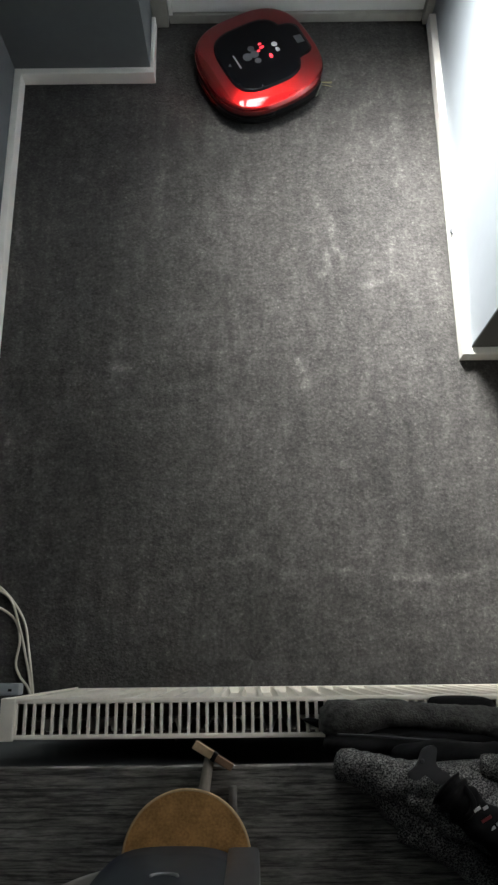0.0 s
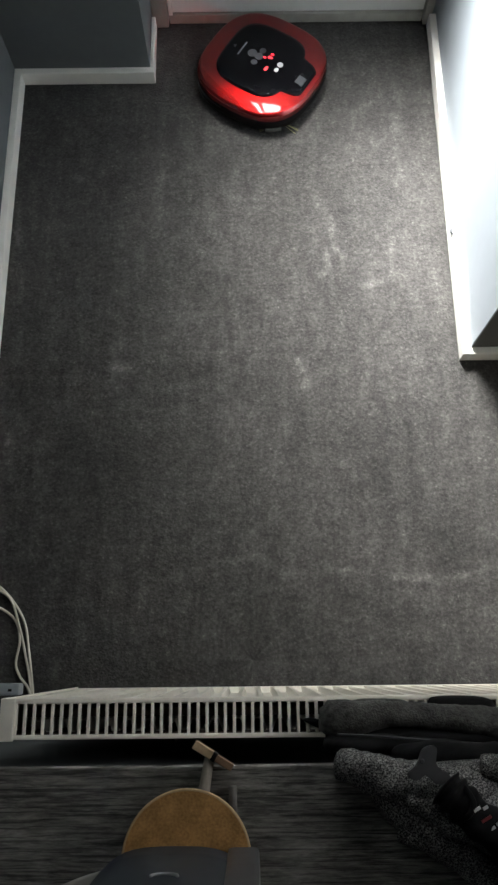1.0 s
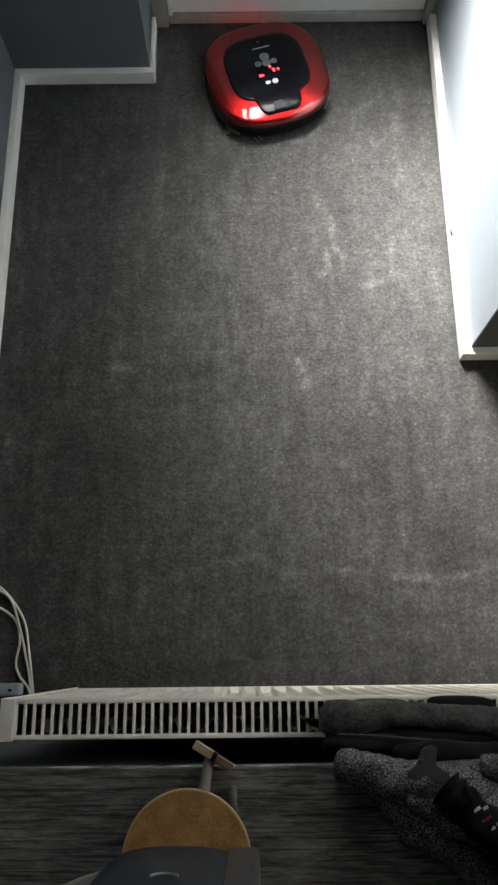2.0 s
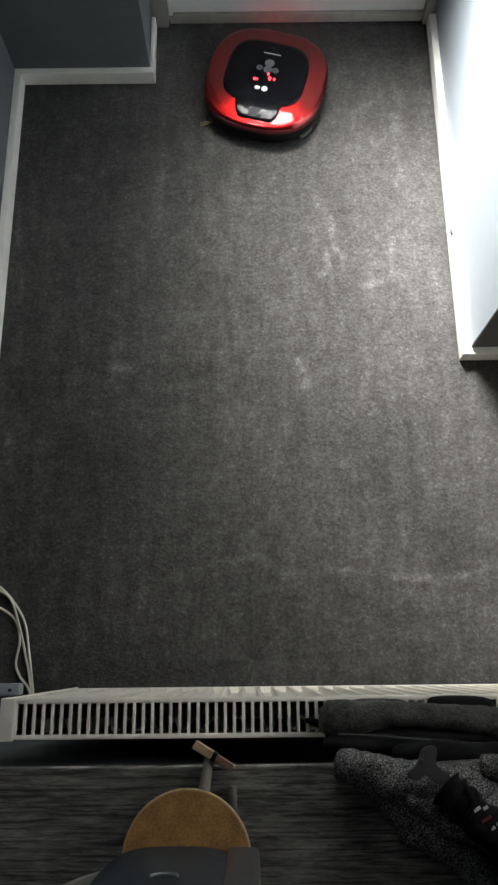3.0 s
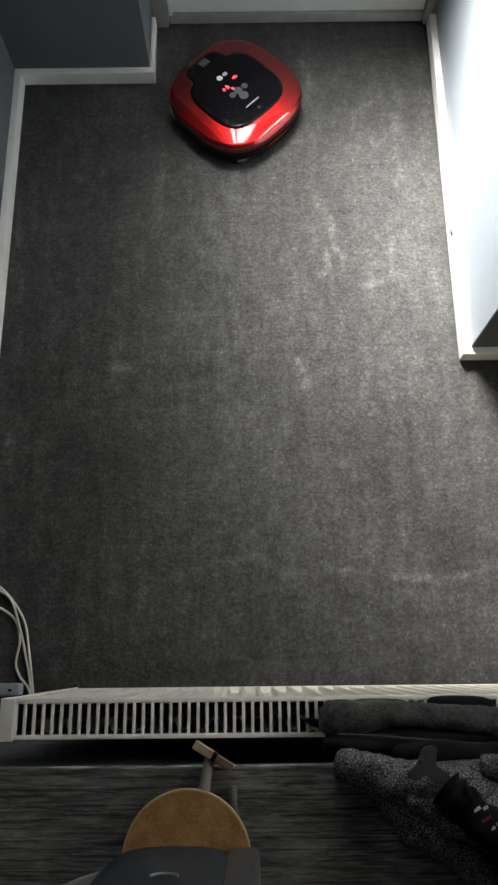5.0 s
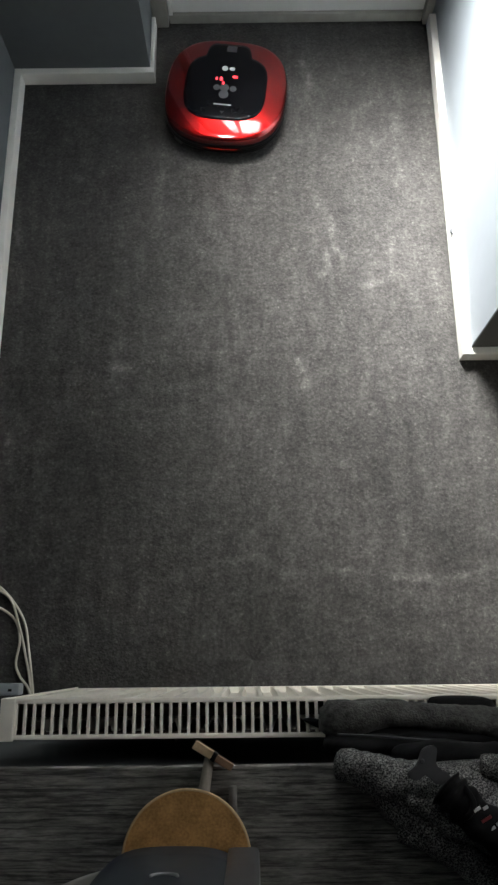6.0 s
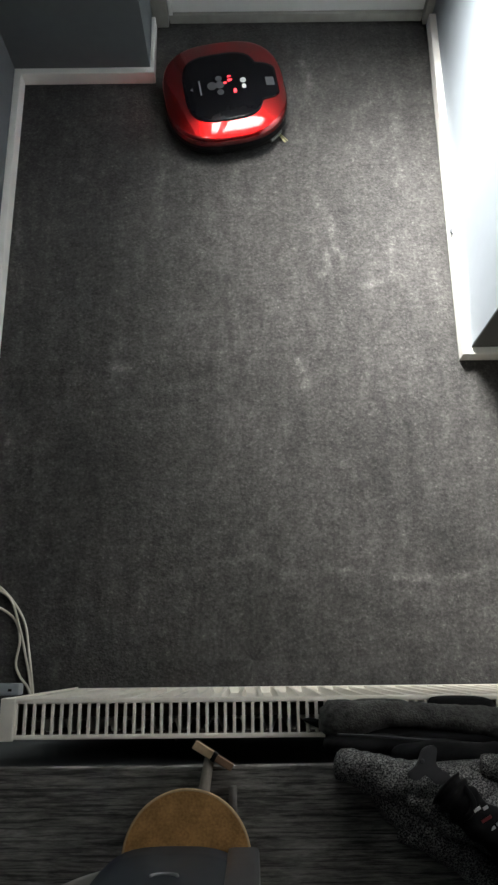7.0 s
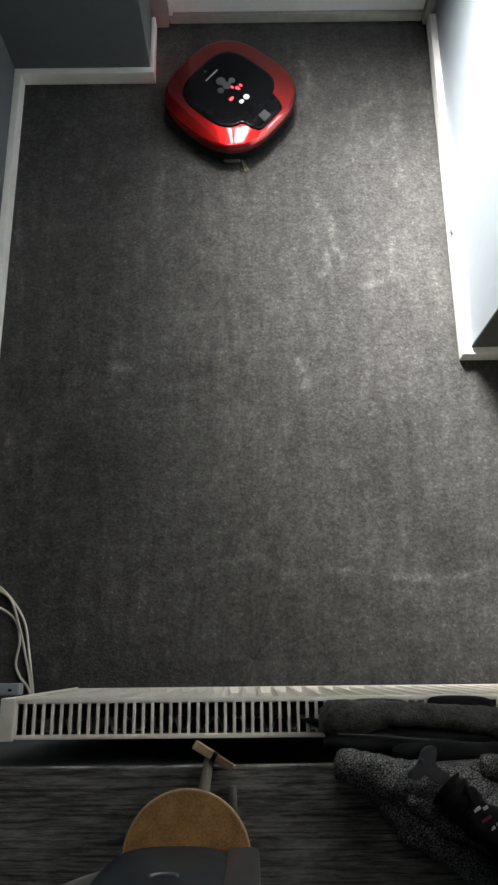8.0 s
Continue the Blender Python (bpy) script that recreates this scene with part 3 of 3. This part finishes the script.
def make_robot():
    r = thing("robot_vacuum", pose(0.03, 1.62, 0), "glossy red and black robot vacuum cleaner turning on the carpet", "robot vacuum")
    n = 96
    bm = bmesh.new()
    prof = ((0.90, 0.005), (0.965, 0.007), (0.985, 0.012), (0.987, 0.022), (0.986, 0.0240), (0.986, 0.0245), (0.986, 0.0305), (0.986, 0.031), (0.985, 0.049), (0.975, 0.052), (0.93, 0.056))
    loops = []
    for f, z in prof:
        loop = []
        for k in range(n):
            a = 2 * math.pi * k / n
            # a recess under the front edge hides the strip added for reflected red light
            g = min(f, 0.945) if 0.0242 < z < 0.0308 and 74 < math.degrees(a) < 110 else f
            loop.append(bm.verts.new((RA * squircle(a) * g * math.cos(a), RA * squircle(a) * g * math.sin(a), z)))
        loops.append(loop)
    for a, b in zip(loops, loops[1:]):
        for k in range(n):
            bm.faces.new((a[k], a[(k + 1) % n], b[(k + 1) % n], b[k]))
    bm.faces.new(loops[0])
    bm.faces.new(loops[-1])
    body = part("body", bm, SHELL, r, "matt black lower body", True)
    bumper = bmesh.new()
    for a0, a1, z0, z1, k in ((12, 168, 0.016, 0.0245, 40), (12, 168, 0.0305, 0.0480, 40), (12, 74, 0.0245, 0.0305, 16), (110, 168, 0.0245, 0.0305, 15)):
        me = finish("block", arc_box(a0, a1, RA * 0.98, RA * 0.998, z0, z1, k), SHELL)
        bumper.from_mesh(me)
        bpy.data.meshes.remove(me)
    part("bumper", bumper, SHELL, r, "black front bumper over an added hidden glow strip", True)
    part("top_ring", shell_patch(lambda a: 1.0, 0.0, 52, 128, 0.35, 0.006), RED, r, "glossy metallic red ring", True)
    panel = part("top_panel", shell_patch(panel_edge, 0.0018, 16, 240), BLACK, r, "glossy black touch panel", True)
    part("release_button", on_top(box(-0.017, 0.011, -0.140, -0.116, -0.001, 0.001, 0.0008)), DIM_PRINT, panel, "grey square release button")
    part("name_bar", on_top(box(-0.023, 0.026, 0.0655, 0.0695, 0, 0.0006)), GREY_PRINT, panel, "grey unreadable lettering bar")
    part("triangle_mark", on_top(plate([(-0.006, 0.088), (0.006, 0.088), (0.0, 0.096)], 0, 0.0006)), DIM_PRINT, panel)
    for x, y, s in ((0.002, 0.034, 0.0135), (-0.022, 0.0135, 0.0095), (0.002, 0.012, 0.0125), (0.0235, 0.0125, 0.0095)):
        part("touch_key", on_top(plate(circle(x, y, s), 0, 0.0006)), DIM_PRINT, panel)
    part("start_key", on_top(plate(circle(0.008, -0.054, 0.0085), 0, 0.0006)), WHITE_PRINT, panel, "white round start key")
    part("mode_mark", on_top(plate(smooth_loop([(-0.018, -0.049), (-0.006, -0.050), (-0.006, -0.058), (-0.018, -0.059)], 3), 0, 0.0006)), WHITE_PRINT, panel)
    for pts in (((-0.030, -0.023), (-0.018, -0.024), (-0.017, -0.030), (-0.029, -0.031)),
                ((0.005, 0.001), (0.010, -0.001), (0.009, -0.008), (0.004, -0.006)),
                ((0.010, -0.012), (0.018, -0.012), (0.017, -0.024), (0.012, -0.022)),
                ((0.024, -0.013), (0.030, -0.014), (0.029, -0.022), (0.025, -0.021))):
        part("indicator", on_top(plate(smooth_loop(pts, 3), 0, 0.0006)), LED, panel, "glowing red indicator")
    for a, w in ((-138, 7), (-38, 7), (50, 4)):
        part("sensor_window", arc_box(a - w, a + w, RA * 0.975, RA * 1.008, 0.007, 0.017, 8), SENSOR, r, "smoky grey sensor window")
    # added out of sight: imitates the robot's red reflection on the door foot
    part("added_glow_strip", arc_box(78, 106, RA * 0.946, RA * 0.952, 0.0252, 0.0298, 8), RED_GLOW, r, "added hidden strip that imitates red light reflected onto the door")
    for x in (-0.115, 0.115):
        wheel = tube([Vector((x - 0.012, 0.0, 0.032)), Vector((x + 0.012, 0.0, 0.032))], 0.0315, 20)
        part("wheel", wheel, SHELL, r, "black rubber drive wheel")
    caster = tube([Vector((-0.008, 0.12, 0.014)), Vector((0.008, 0.12, 0.014))], 0.0135, 16)
    part("caster", caster, SHELL, r)
    brush = new("side_brush", finish("side_brush", lathe(((0.012, -0.002), (0.012, 0.004), (0.008, 0.006)), 16), SHELL))
    brush.parent = r
    brush.location = (-0.100, -0.118, 0.006)
    for k in range(3):
        bm = bmesh.new()
        rng = random.Random(k)
        for s in range(7):
            a = radians(120 * k + rng.uniform(-9, 9))
            d = Vector((math.cos(a), math.sin(a), 0))
            e = tube([d * 0.010, d * 0.03 + Vector((0, 0, -0.001)), d * 0.062 + Vector((0, 0, -0.0035))], 0.0006, 4)
            me = bpy.data.meshes.new("tmp")
            e.to_mesh(me)
            e.free()
            bm.from_mesh(me)
            bpy.data.meshes.remove(me)
        part("bristle_tuft", bm, BRISTLE, brush, "straw-coloured bristles")
    return r, brush


ROBOT, BRUSH = make_robot()


# ---- beside the radiator ----
def make_cable(rows, label):
    ob = thing("power_cable", pose(0, 0, 0), label, "cable", "cables by the radiator")
    part("sheath", tube(smooth_path(rows, 10), 0.0030, 8), CORD, ob, smooth=True)
    return ob


make_cable([(-0.75, 0.245, 0.004), (-0.66, 0.215, 0.004), (-0.592, 0.172, 0.004), (-0.553, 0.133, 0.004), (-0.526, 0.088, 0.004), (-0.513, 0.03, 0.004), (-0.497, -0.06, 0.004), (-0.490, -0.13, 0.004)],
           "ivory power cable curving over the carpet behind the radiator")
make_cable([(-0.75, 0.232, 0.004), (-0.66, 0.205, 0.004), (-0.594, 0.166, 0.004), (-0.560, 0.140, 0.010), (-0.538, 0.085, 0.010), (-0.520, 0.02, 0.004), (-0.501, -0.06, 0.004), (-0.496, -0.13, 0.004)],
           "ivory power cable running beside its twin")
make_cable([(-0.75, 0.17, 0.004), (-0.66, 0.150, 0.004), (-0.588, 0.124, 0.004), (-0.548, 0.094, 0.004), (-0.533, 0.050, 0.010), (-0.540, 0.000, 0.004), (-0.528, -0.030, 0.004), (-0.503, -0.062, 0.010), (-0.492, -0.13, 0.010)],
           "ivory power cable with a slack loop on the carpet")


def make_valve():
    v = thing("thermostat_box", pose(0, 0, 0), "pale grey plastic heating control box fixed to the radiator end", "thermostat")
    part("housing", box(-0.48, -0.3785, -0.0505, -0.0315, 0.472, 0.50, 0.004), BOX_PLASTIC, v)
    part("display", box(-0.396, -0.390, -0.044, -0.040, 0.500, 0.5008), SHELL, v, "small dark slot")


make_valve()


def make_clip():
    c = thing("cable_clip", pose(XR - ST, 1.080, 0.046), "tiny grey cable clip nailed on the skirting board", "clip")
    part("saddle", tube(smooth_path([(0.001, -0.006, 0.001), (-0.004, -0.002, 0.006), (-0.004, 0.004, 0.006), (0.001, 0.008, 0.001)], 5), 0.0032, 8), GREY_PRINT, c, smooth=True)
    part("nail", tube([Vector((0.002, 0.009, 0.002)), Vector((-0.006, 0.009, 0.005))], 0.0016, 8), CHROME, c, "small nail head")


make_clip()


# ---- on the sill ----
SILL = 0.800


def make_trivet():
    t = thing("cork_trivet", pose(-0.0773, -0.2150, SILL + 0.0152), "round tan cork trivet propped on a dowel on the dark ledge", "trivet")
    part("disc", lathe(((0.070, 0.0003), (0.0725, 0.002), (0.0725, 0.0055), (0.0712, 0.0065)), 72), CORK, t)
    part("rim", lathe(((0.0726, 0.001), (0.0738, 0.002), (0.0738, 0.0055), (0.0728, 0.0066), (0.0712, 0.0068), (0.0712, 0.0064), (0.0724, 0.0062)), 72), CORK_EDGE, t, "paler worn rim")


make_trivet()


def make_mallet():
    m = thing("wooden_mallet", pose(0, 0, SILL), "small wooden mallet with its head over the sill edge", "mallet")
    part("handle", tube(smooth_path([(-0.0625, -0.172, 0.0076), (-0.0575, -0.140, 0.0078), (-0.0522, -0.108, 0.0085)], 5), lambda t: 0.0078 - 0.0022 * t, 14), GREY_WOOD, m, "weathered grey dowel handle", True)
    turn = radians(-31)
    along, across = Vector((math.cos(turn), math.sin(turn), 0)), Vector((-math.sin(turn), math.cos(turn), 0))
    mid = Vector((-0.0475, -0.1075, 0.013))
    for name, lo, hi, w, mt, label in (("striking_face", -0.0265, -0.001, 0.0050, PALE_WOOD, "pale beech end"), ("peen", 0.003, 0.026, 0.0042, TONED_WOOD, "brown stained end")):
        bm = box(lo, hi, -w, w, -0.006, 0.006, 0.0012)
        for v in bm.verts:
            v.co = mid + along * v.co.x + across * v.co.y + Vector((0, 0, v.co.z - 0.10 * v.co.x))
        part(name, bm, mt, m, label)
    bm = box(-0.002, 0.004, -0.0056, 0.0056, -0.0063, 0.0064, 0.0015)
    for v in bm.verts:
        v.co = mid + along * v.co.x + across * v.co.y + Vector((0, 0, v.co.z))
    part("collar", bm, SHELL, m, "black binding")
    d = thing("wooden_dowel", pose(0, 0, SILL), "short dusty grey dowel lying under the cork trivet", "dowel")
    part("stub", tube([Vector((-0.0251, -0.1415, 0.0050)), Vector((-0.0248, -0.155, 0.0050)), Vector((-0.0240, -0.178, 0.0050))], 0.0048, 12), DOWEL, d, smooth=True)


make_mallet()


def make_pot():
    """A wide dark planter with rounded corners that flares towards its top."""
    p = thing("planter", pose(-0.090, -0.1990, SILL + 0.0222), "dark blue-grey glazed planter standing on a cork trivet", "planter")
    bm = bmesh.new()
    n, loops = 64, []

    def ring(w, d, z):
        loop = []
        for k in range(n):
            a = 2 * math.pi * k / n
            c, s = math.cos(a), math.sin(a)
            r = (abs(c) ** 3.2 + abs(s) ** 3.2) ** (-1 / 3.2)
            loop.append(bm.verts.new((w * c * r, -0.085 + d * s * r, z)))
        return loop

    for w, d, z in ((0.088, 0.080, 0.0), (0.092, 0.084, 0.004), (0.094, 0.086, 0.05), (0.094, 0.086, 0.27), (0.096, 0.088, 0.28), (0.091, 0.083, 0.28), (0.089, 0.081, 0.02)):
        loops.append(ring(w, d, z))
    for a, b in zip(loops, loops[1:]):
        for k in range(n):
            bm.faces.new((a[k], a[(k + 1) % n], b[(k + 1) % n], b[k]))
    bm.faces.new(loops[0])
    bm.faces.new(loops[-1])
    part("pot", bm, POT, p, smooth=True)
    part("smoky_sleeve", box(0.060, 0.0955, -0.16, -0.0020, 0.001, 0.27, 0.006), SMOKE, p, "smoky translucent plastic corner")
    arc = [Vector((0.003 + 0.013 * math.cos(a), 0.0020, 0.136 - 0.008 * math.sin(a))) for a in [math.pi * k / 12 for k in range(13)]]
    part("badge", tube(arc, 0.0016, 8), CHROME, p, "dull metal arc", True)
    s = thing("round_tray", pose(-0.125, -0.466, SILL), "round cream tray lying on the ledge behind the trivet", "tray")
    part("dish", lathe(((0.20, 0.0), (0.225, 0.002), (0.241, 0.006), (0.243, 0.008), (0.239, 0.008), (0.20, 0.0055)), 96), CHINA, s, smooth=True)
    part("foot_ring", lathe(((0.12, 0.0005), (0.13, 0.0005), (0.13, 0.0025), (0.12, 0.0025)), 48), CHINA, s, smooth=True)


make_pot()


# ---- clothes on the radiator and sill ----
def make_scarf():
    s = thing("fleece_scarf", pose(0, 0, 0), "rolled charcoal fleece scarf drying on the radiator grille", "scarf")
    rows = [(0.097, -0.080, 0.602), (0.112, -0.082, 0.603), (0.150, -0.081, 0.606), (0.20, -0.0770, 0.608), (0.26, -0.0795, 0.607), (0.33, -0.088, 0.606), (0.42, -0.100, 0.605), (0.52, -0.090, 0.605)]
    part("roll", tube(smooth_path(rows, 12), lambda t: 0.0215 * min(1.0, (0.25 + 6.5 * t) ** 0.5 if t < 0.12 else 1.0) + 0.004 * math.sin(9 * t), 28, lumps=0.16), FLEECE, s, smooth=True)
    part("fold", tube(smooth_path([(0.098, -0.075, 0.594), (0.14, -0.071, 0.597), (0.19, -0.068, 0.600), (0.24, -0.076, 0.60), (0.28, -0.086, 0.598)], 10), lambda t: 0.013 * min(1.0, (0.2 + 8 * t) ** 0.5), 20, lumps=0.2, seed=4.0), FLEECE, s, smooth=True)
    part("tag", cushion(smooth_loop([(0.074, -0.086), (0.088, -0.083), (0.118, -0.091), (0.120, -0.104), (0.104, -0.100)], 4), 0.581, 0.008, 0.2), NYLON, s, "black pointed end")


make_scarf()


def make_pouch():
    p = thing("black_pouch", pose(0, 0, 0), "flat black nylon pouch lying on the radiator", "pouch")
    part("body", cushion(smooth_loop([(0.262, -0.062), (0.282, -0.0535), (0.344, -0.0555), (0.362, -0.068), (0.37, -0.10), (0.27, -0.10)], 6), 0.581, 0.016, 0.12, rings=8, sharp=3), NYLON, p, smooth=True)


make_pouch()


def make_bag():
    """The black lining that slopes from the radiator up to the sill."""
    b = thing("nylon_bag", pose(0, 0, 0), "black nylon bag slumped between the radiator and the sill", "bag")
    rows = [(0.105, -0.1135, 0.612), (0.15, -0.116, 0.625), (0.25, -0.121, 0.640), (0.36, -0.128, 0.645), (0.5, -0.128, 0.645)]
    part("body", tube(smooth_path(rows, 10), lambda t: 0.007 + 0.007 * min(1, t * 5), 18, lumps=0.3, flat=2.6, seed=2.0), NYLON, b, smooth=True)
    part("lining", tube(smooth_path([(0.106, -0.103, 0.594), (0.14, -0.105, 0.596), (0.22, -0.108, 0.598), (0.35, -0.113, 0.600), (0.5, -0.112, 0.600)], 10), lambda t: 0.005 + 0.009 * min(1, t * 5), 18, lumps=0.3, flat=1.4, seed=9.0), NYLON, b, smooth=True)
    edge = smooth_path([(0.118, -0.1005, 0.645), (0.16, -0.1015, 0.655), (0.22, -0.105, 0.672), (0.30, -0.110, 0.688), (0.42, -0.112, 0.69)], 10)
    part("piping", tube(edge, 0.0015, 8, lumps=0.3), BUCKLE, b, "worn grey piped edge", True)
    part("flap", tube(smooth_path([(0.19, -0.118, 0.70), (0.25, -0.120, 0.735), (0.33, -0.122, 0.745), (0.46, -0.122, 0.745)], 10), lambda t: 0.008 + 0.010 * min(1, t * 4), 16, lumps=0.25, flat=2.6, seed=7.0), NYLON, b, smooth=True)


make_bag()


def make_coat():
    c = thing("wool_coat", pose(0, 0, 0), "folded black and white speckled wool coat on the sill", "coat")
    part("sleeve", tube(smooth_path([(0.094, -0.1145, 0.8195), (0.105, -0.117, 0.821), (0.13, -0.124, 0.823), (0.17, -0.135, 0.826), (0.23, -0.148, 0.830), (0.32, -0.16, 0.832)], 14),
                        lambda t: 0.0165 * min(1.0, (0.12 + 7 * t) ** 0.5) + 0.012 * t, 32, lumps=0.22, seed=1.0), WOOL, c, "speckled sleeve", True)
    part("cuff", tube(smooth_path([(0.105, -0.1165, 0.8215), (0.112, -0.1185, 0.822), (0.118, -0.1205, 0.8225)], 4), 0.0182, 28, lumps=0.12, seed=5.0), WOOL, c, smooth=True)
    outline = smooth_loop([(0.140, -0.150), (0.165, -0.126), (0.24, -0.1165), (0.33, -0.116), (0.44, -0.12), (0.47, -0.24), (0.40, -0.36), (0.30, -0.34), (0.272, -0.270), (0.224, -0.226), (0.174, -0.196), (0.147, -0.173)], 8)
    part("body", cushion(outline, SILL + 0.0005, 0.052, 0.34, seed=3.0, rings=26, sharp=1.7), WOOL, c, smooth=True)
    for rows, r in (([(0.168, -0.184, 0.818), (0.212, -0.200, 0.836), (0.262, -0.232, 0.842), (0.32, -0.275, 0.835)], 0.019),
                    ([(0.175, -0.150, 0.838), (0.22, -0.170, 0.850), (0.28, -0.20, 0.852), (0.35, -0.25, 0.84)], 0.017),
                    ([(0.26, -0.120, 0.838), (0.32, -0.128, 0.846), (0.40, -0.14, 0.84)], 0.018)):
        part("fold", tube(smooth_path(rows, 12), lambda t, r=r: r * (0.35 + 0.65 * math.sin(math.pi * min(1, max(0, t * 0.9 + 0.1))) ** 0.5), 22, lumps=0.25, seed=r * 900), WOOL, c, smooth=True)


make_coat()


def make_umbrella():
    u = thing("folding_umbrella", pose(0, 0, 0), "black folding umbrella with a grey plastic catch on the coat", "umbrella")
    rows = [(0.208, -0.133, 0.868), (0.216, -0.141, 0.872), (0.229, -0.153, 0.876), (0.252, -0.177, 0.880), (0.30, -0.23, 0.882), (0.35, -0.285, 0.88)]
    part("canopy", tube(smooth_path(rows, 12), lambda t: 0.0175 * min(1.0, (0.1 + 9 * t) ** 0.5) + 0.004 * math.sin(20 * t) ** 2, 24, lumps=0.26, seed=6.0), NYLON, u, smooth=True)
    part("strap", tube(smooth_path([(0.226, -0.132, 0.884), (0.232, -0.145, 0.8955), (0.227, -0.158, 0.8955), (0.216, -0.166, 0.884)], 8), 0.0032, 8, flat=0.6), NYLON, u, smooth=True)
    outline = smooth_loop([(0.186, -0.096), (0.195, -0.092), (0.202, -0.095), (0.200, -0.108), (0.203, -0.115), (0.211, -0.119), (0.215, -0.126), (0.210, -0.133),
                           (0.198, -0.130), (0.192, -0.125), (0.187, -0.122), (0.180, -0.1265), (0.173, -0.126), (0.168, -0.120), (0.176, -0.113), (0.181, -0.106)], 3)
    catch = part("catch", plate(outline, 0.8745, 0.8790, 0.001), BUCKLE, u, "grey moulded plastic catch")
    part("rivet", lathe(((0.0028, 0.8785), (0.0028, 0.8797), (0.0018, 0.8802)), 16, 0.1845, -0.1075), BUCKLE, catch, "small metal rivet")
    for x, y, w, mt in ((0.2350, -0.1525, 0.0042, WHITE_PRINT), (0.2440, -0.1512, 0.0030, WHITE_PRINT), (0.2485, -0.1712, 0.0042, WHITE_PRINT), (0.2575, -0.1655, 0.0042, WHITE_PRINT), (0.2440, -0.1620, 0.0060, RED_PRINT)):
        bm = box(-w, w, -0.0016, 0.0016, -0.002, 0.0, 0.0006)
        bmesh.ops.transform(bm, verts=bm.verts, matrix=pose(x, y, 0.8985, 0, 0, 28))
        part("printed_mark", bm, mt, u)


make_umbrella()


# ---- what moves ----
def motions():
    # seconds, x, y, bearing of the front
    way = [(0.0, 0.036, 1.636, 207.2), (0.5, 0.032, 1.621, 172.0), (1.0, 0.046, 1.617, 147.0), (1.5, 0.056, 1.604, 120.8),
           (1.7, 0.058, 1.599, 113.0), (2.8, 0.059, 1.571, 86.5), (3.0, 0.056, 1.568, 75.3), (3.5, 0.041, 1.544, 43.0),
           (4.0, 0.016, 1.526, 15.4), (4.5, -0.006, 1.515, -14.0), (5.8, -0.056, 1.529, -88.0), (6.0, -0.057, 1.530, -97.0),
           (6.5, -0.061, 1.528, -136.7), (7.0, -0.061, 1.528, -170.5), (7.5, -0.052, 1.527, -197.0), (8.0, -0.046, 1.517, -220.7)]
    walk(ROBOT, [(t, pose(x, y + 0.004, 0, 0, 0, a - 90)) for t, x, y, a in way])
    walk(BRUSH, [(k / 10, pose(-0.100, -0.118, 0.006, 0, 0, 75 * k)) for k in range(81)])


motions()
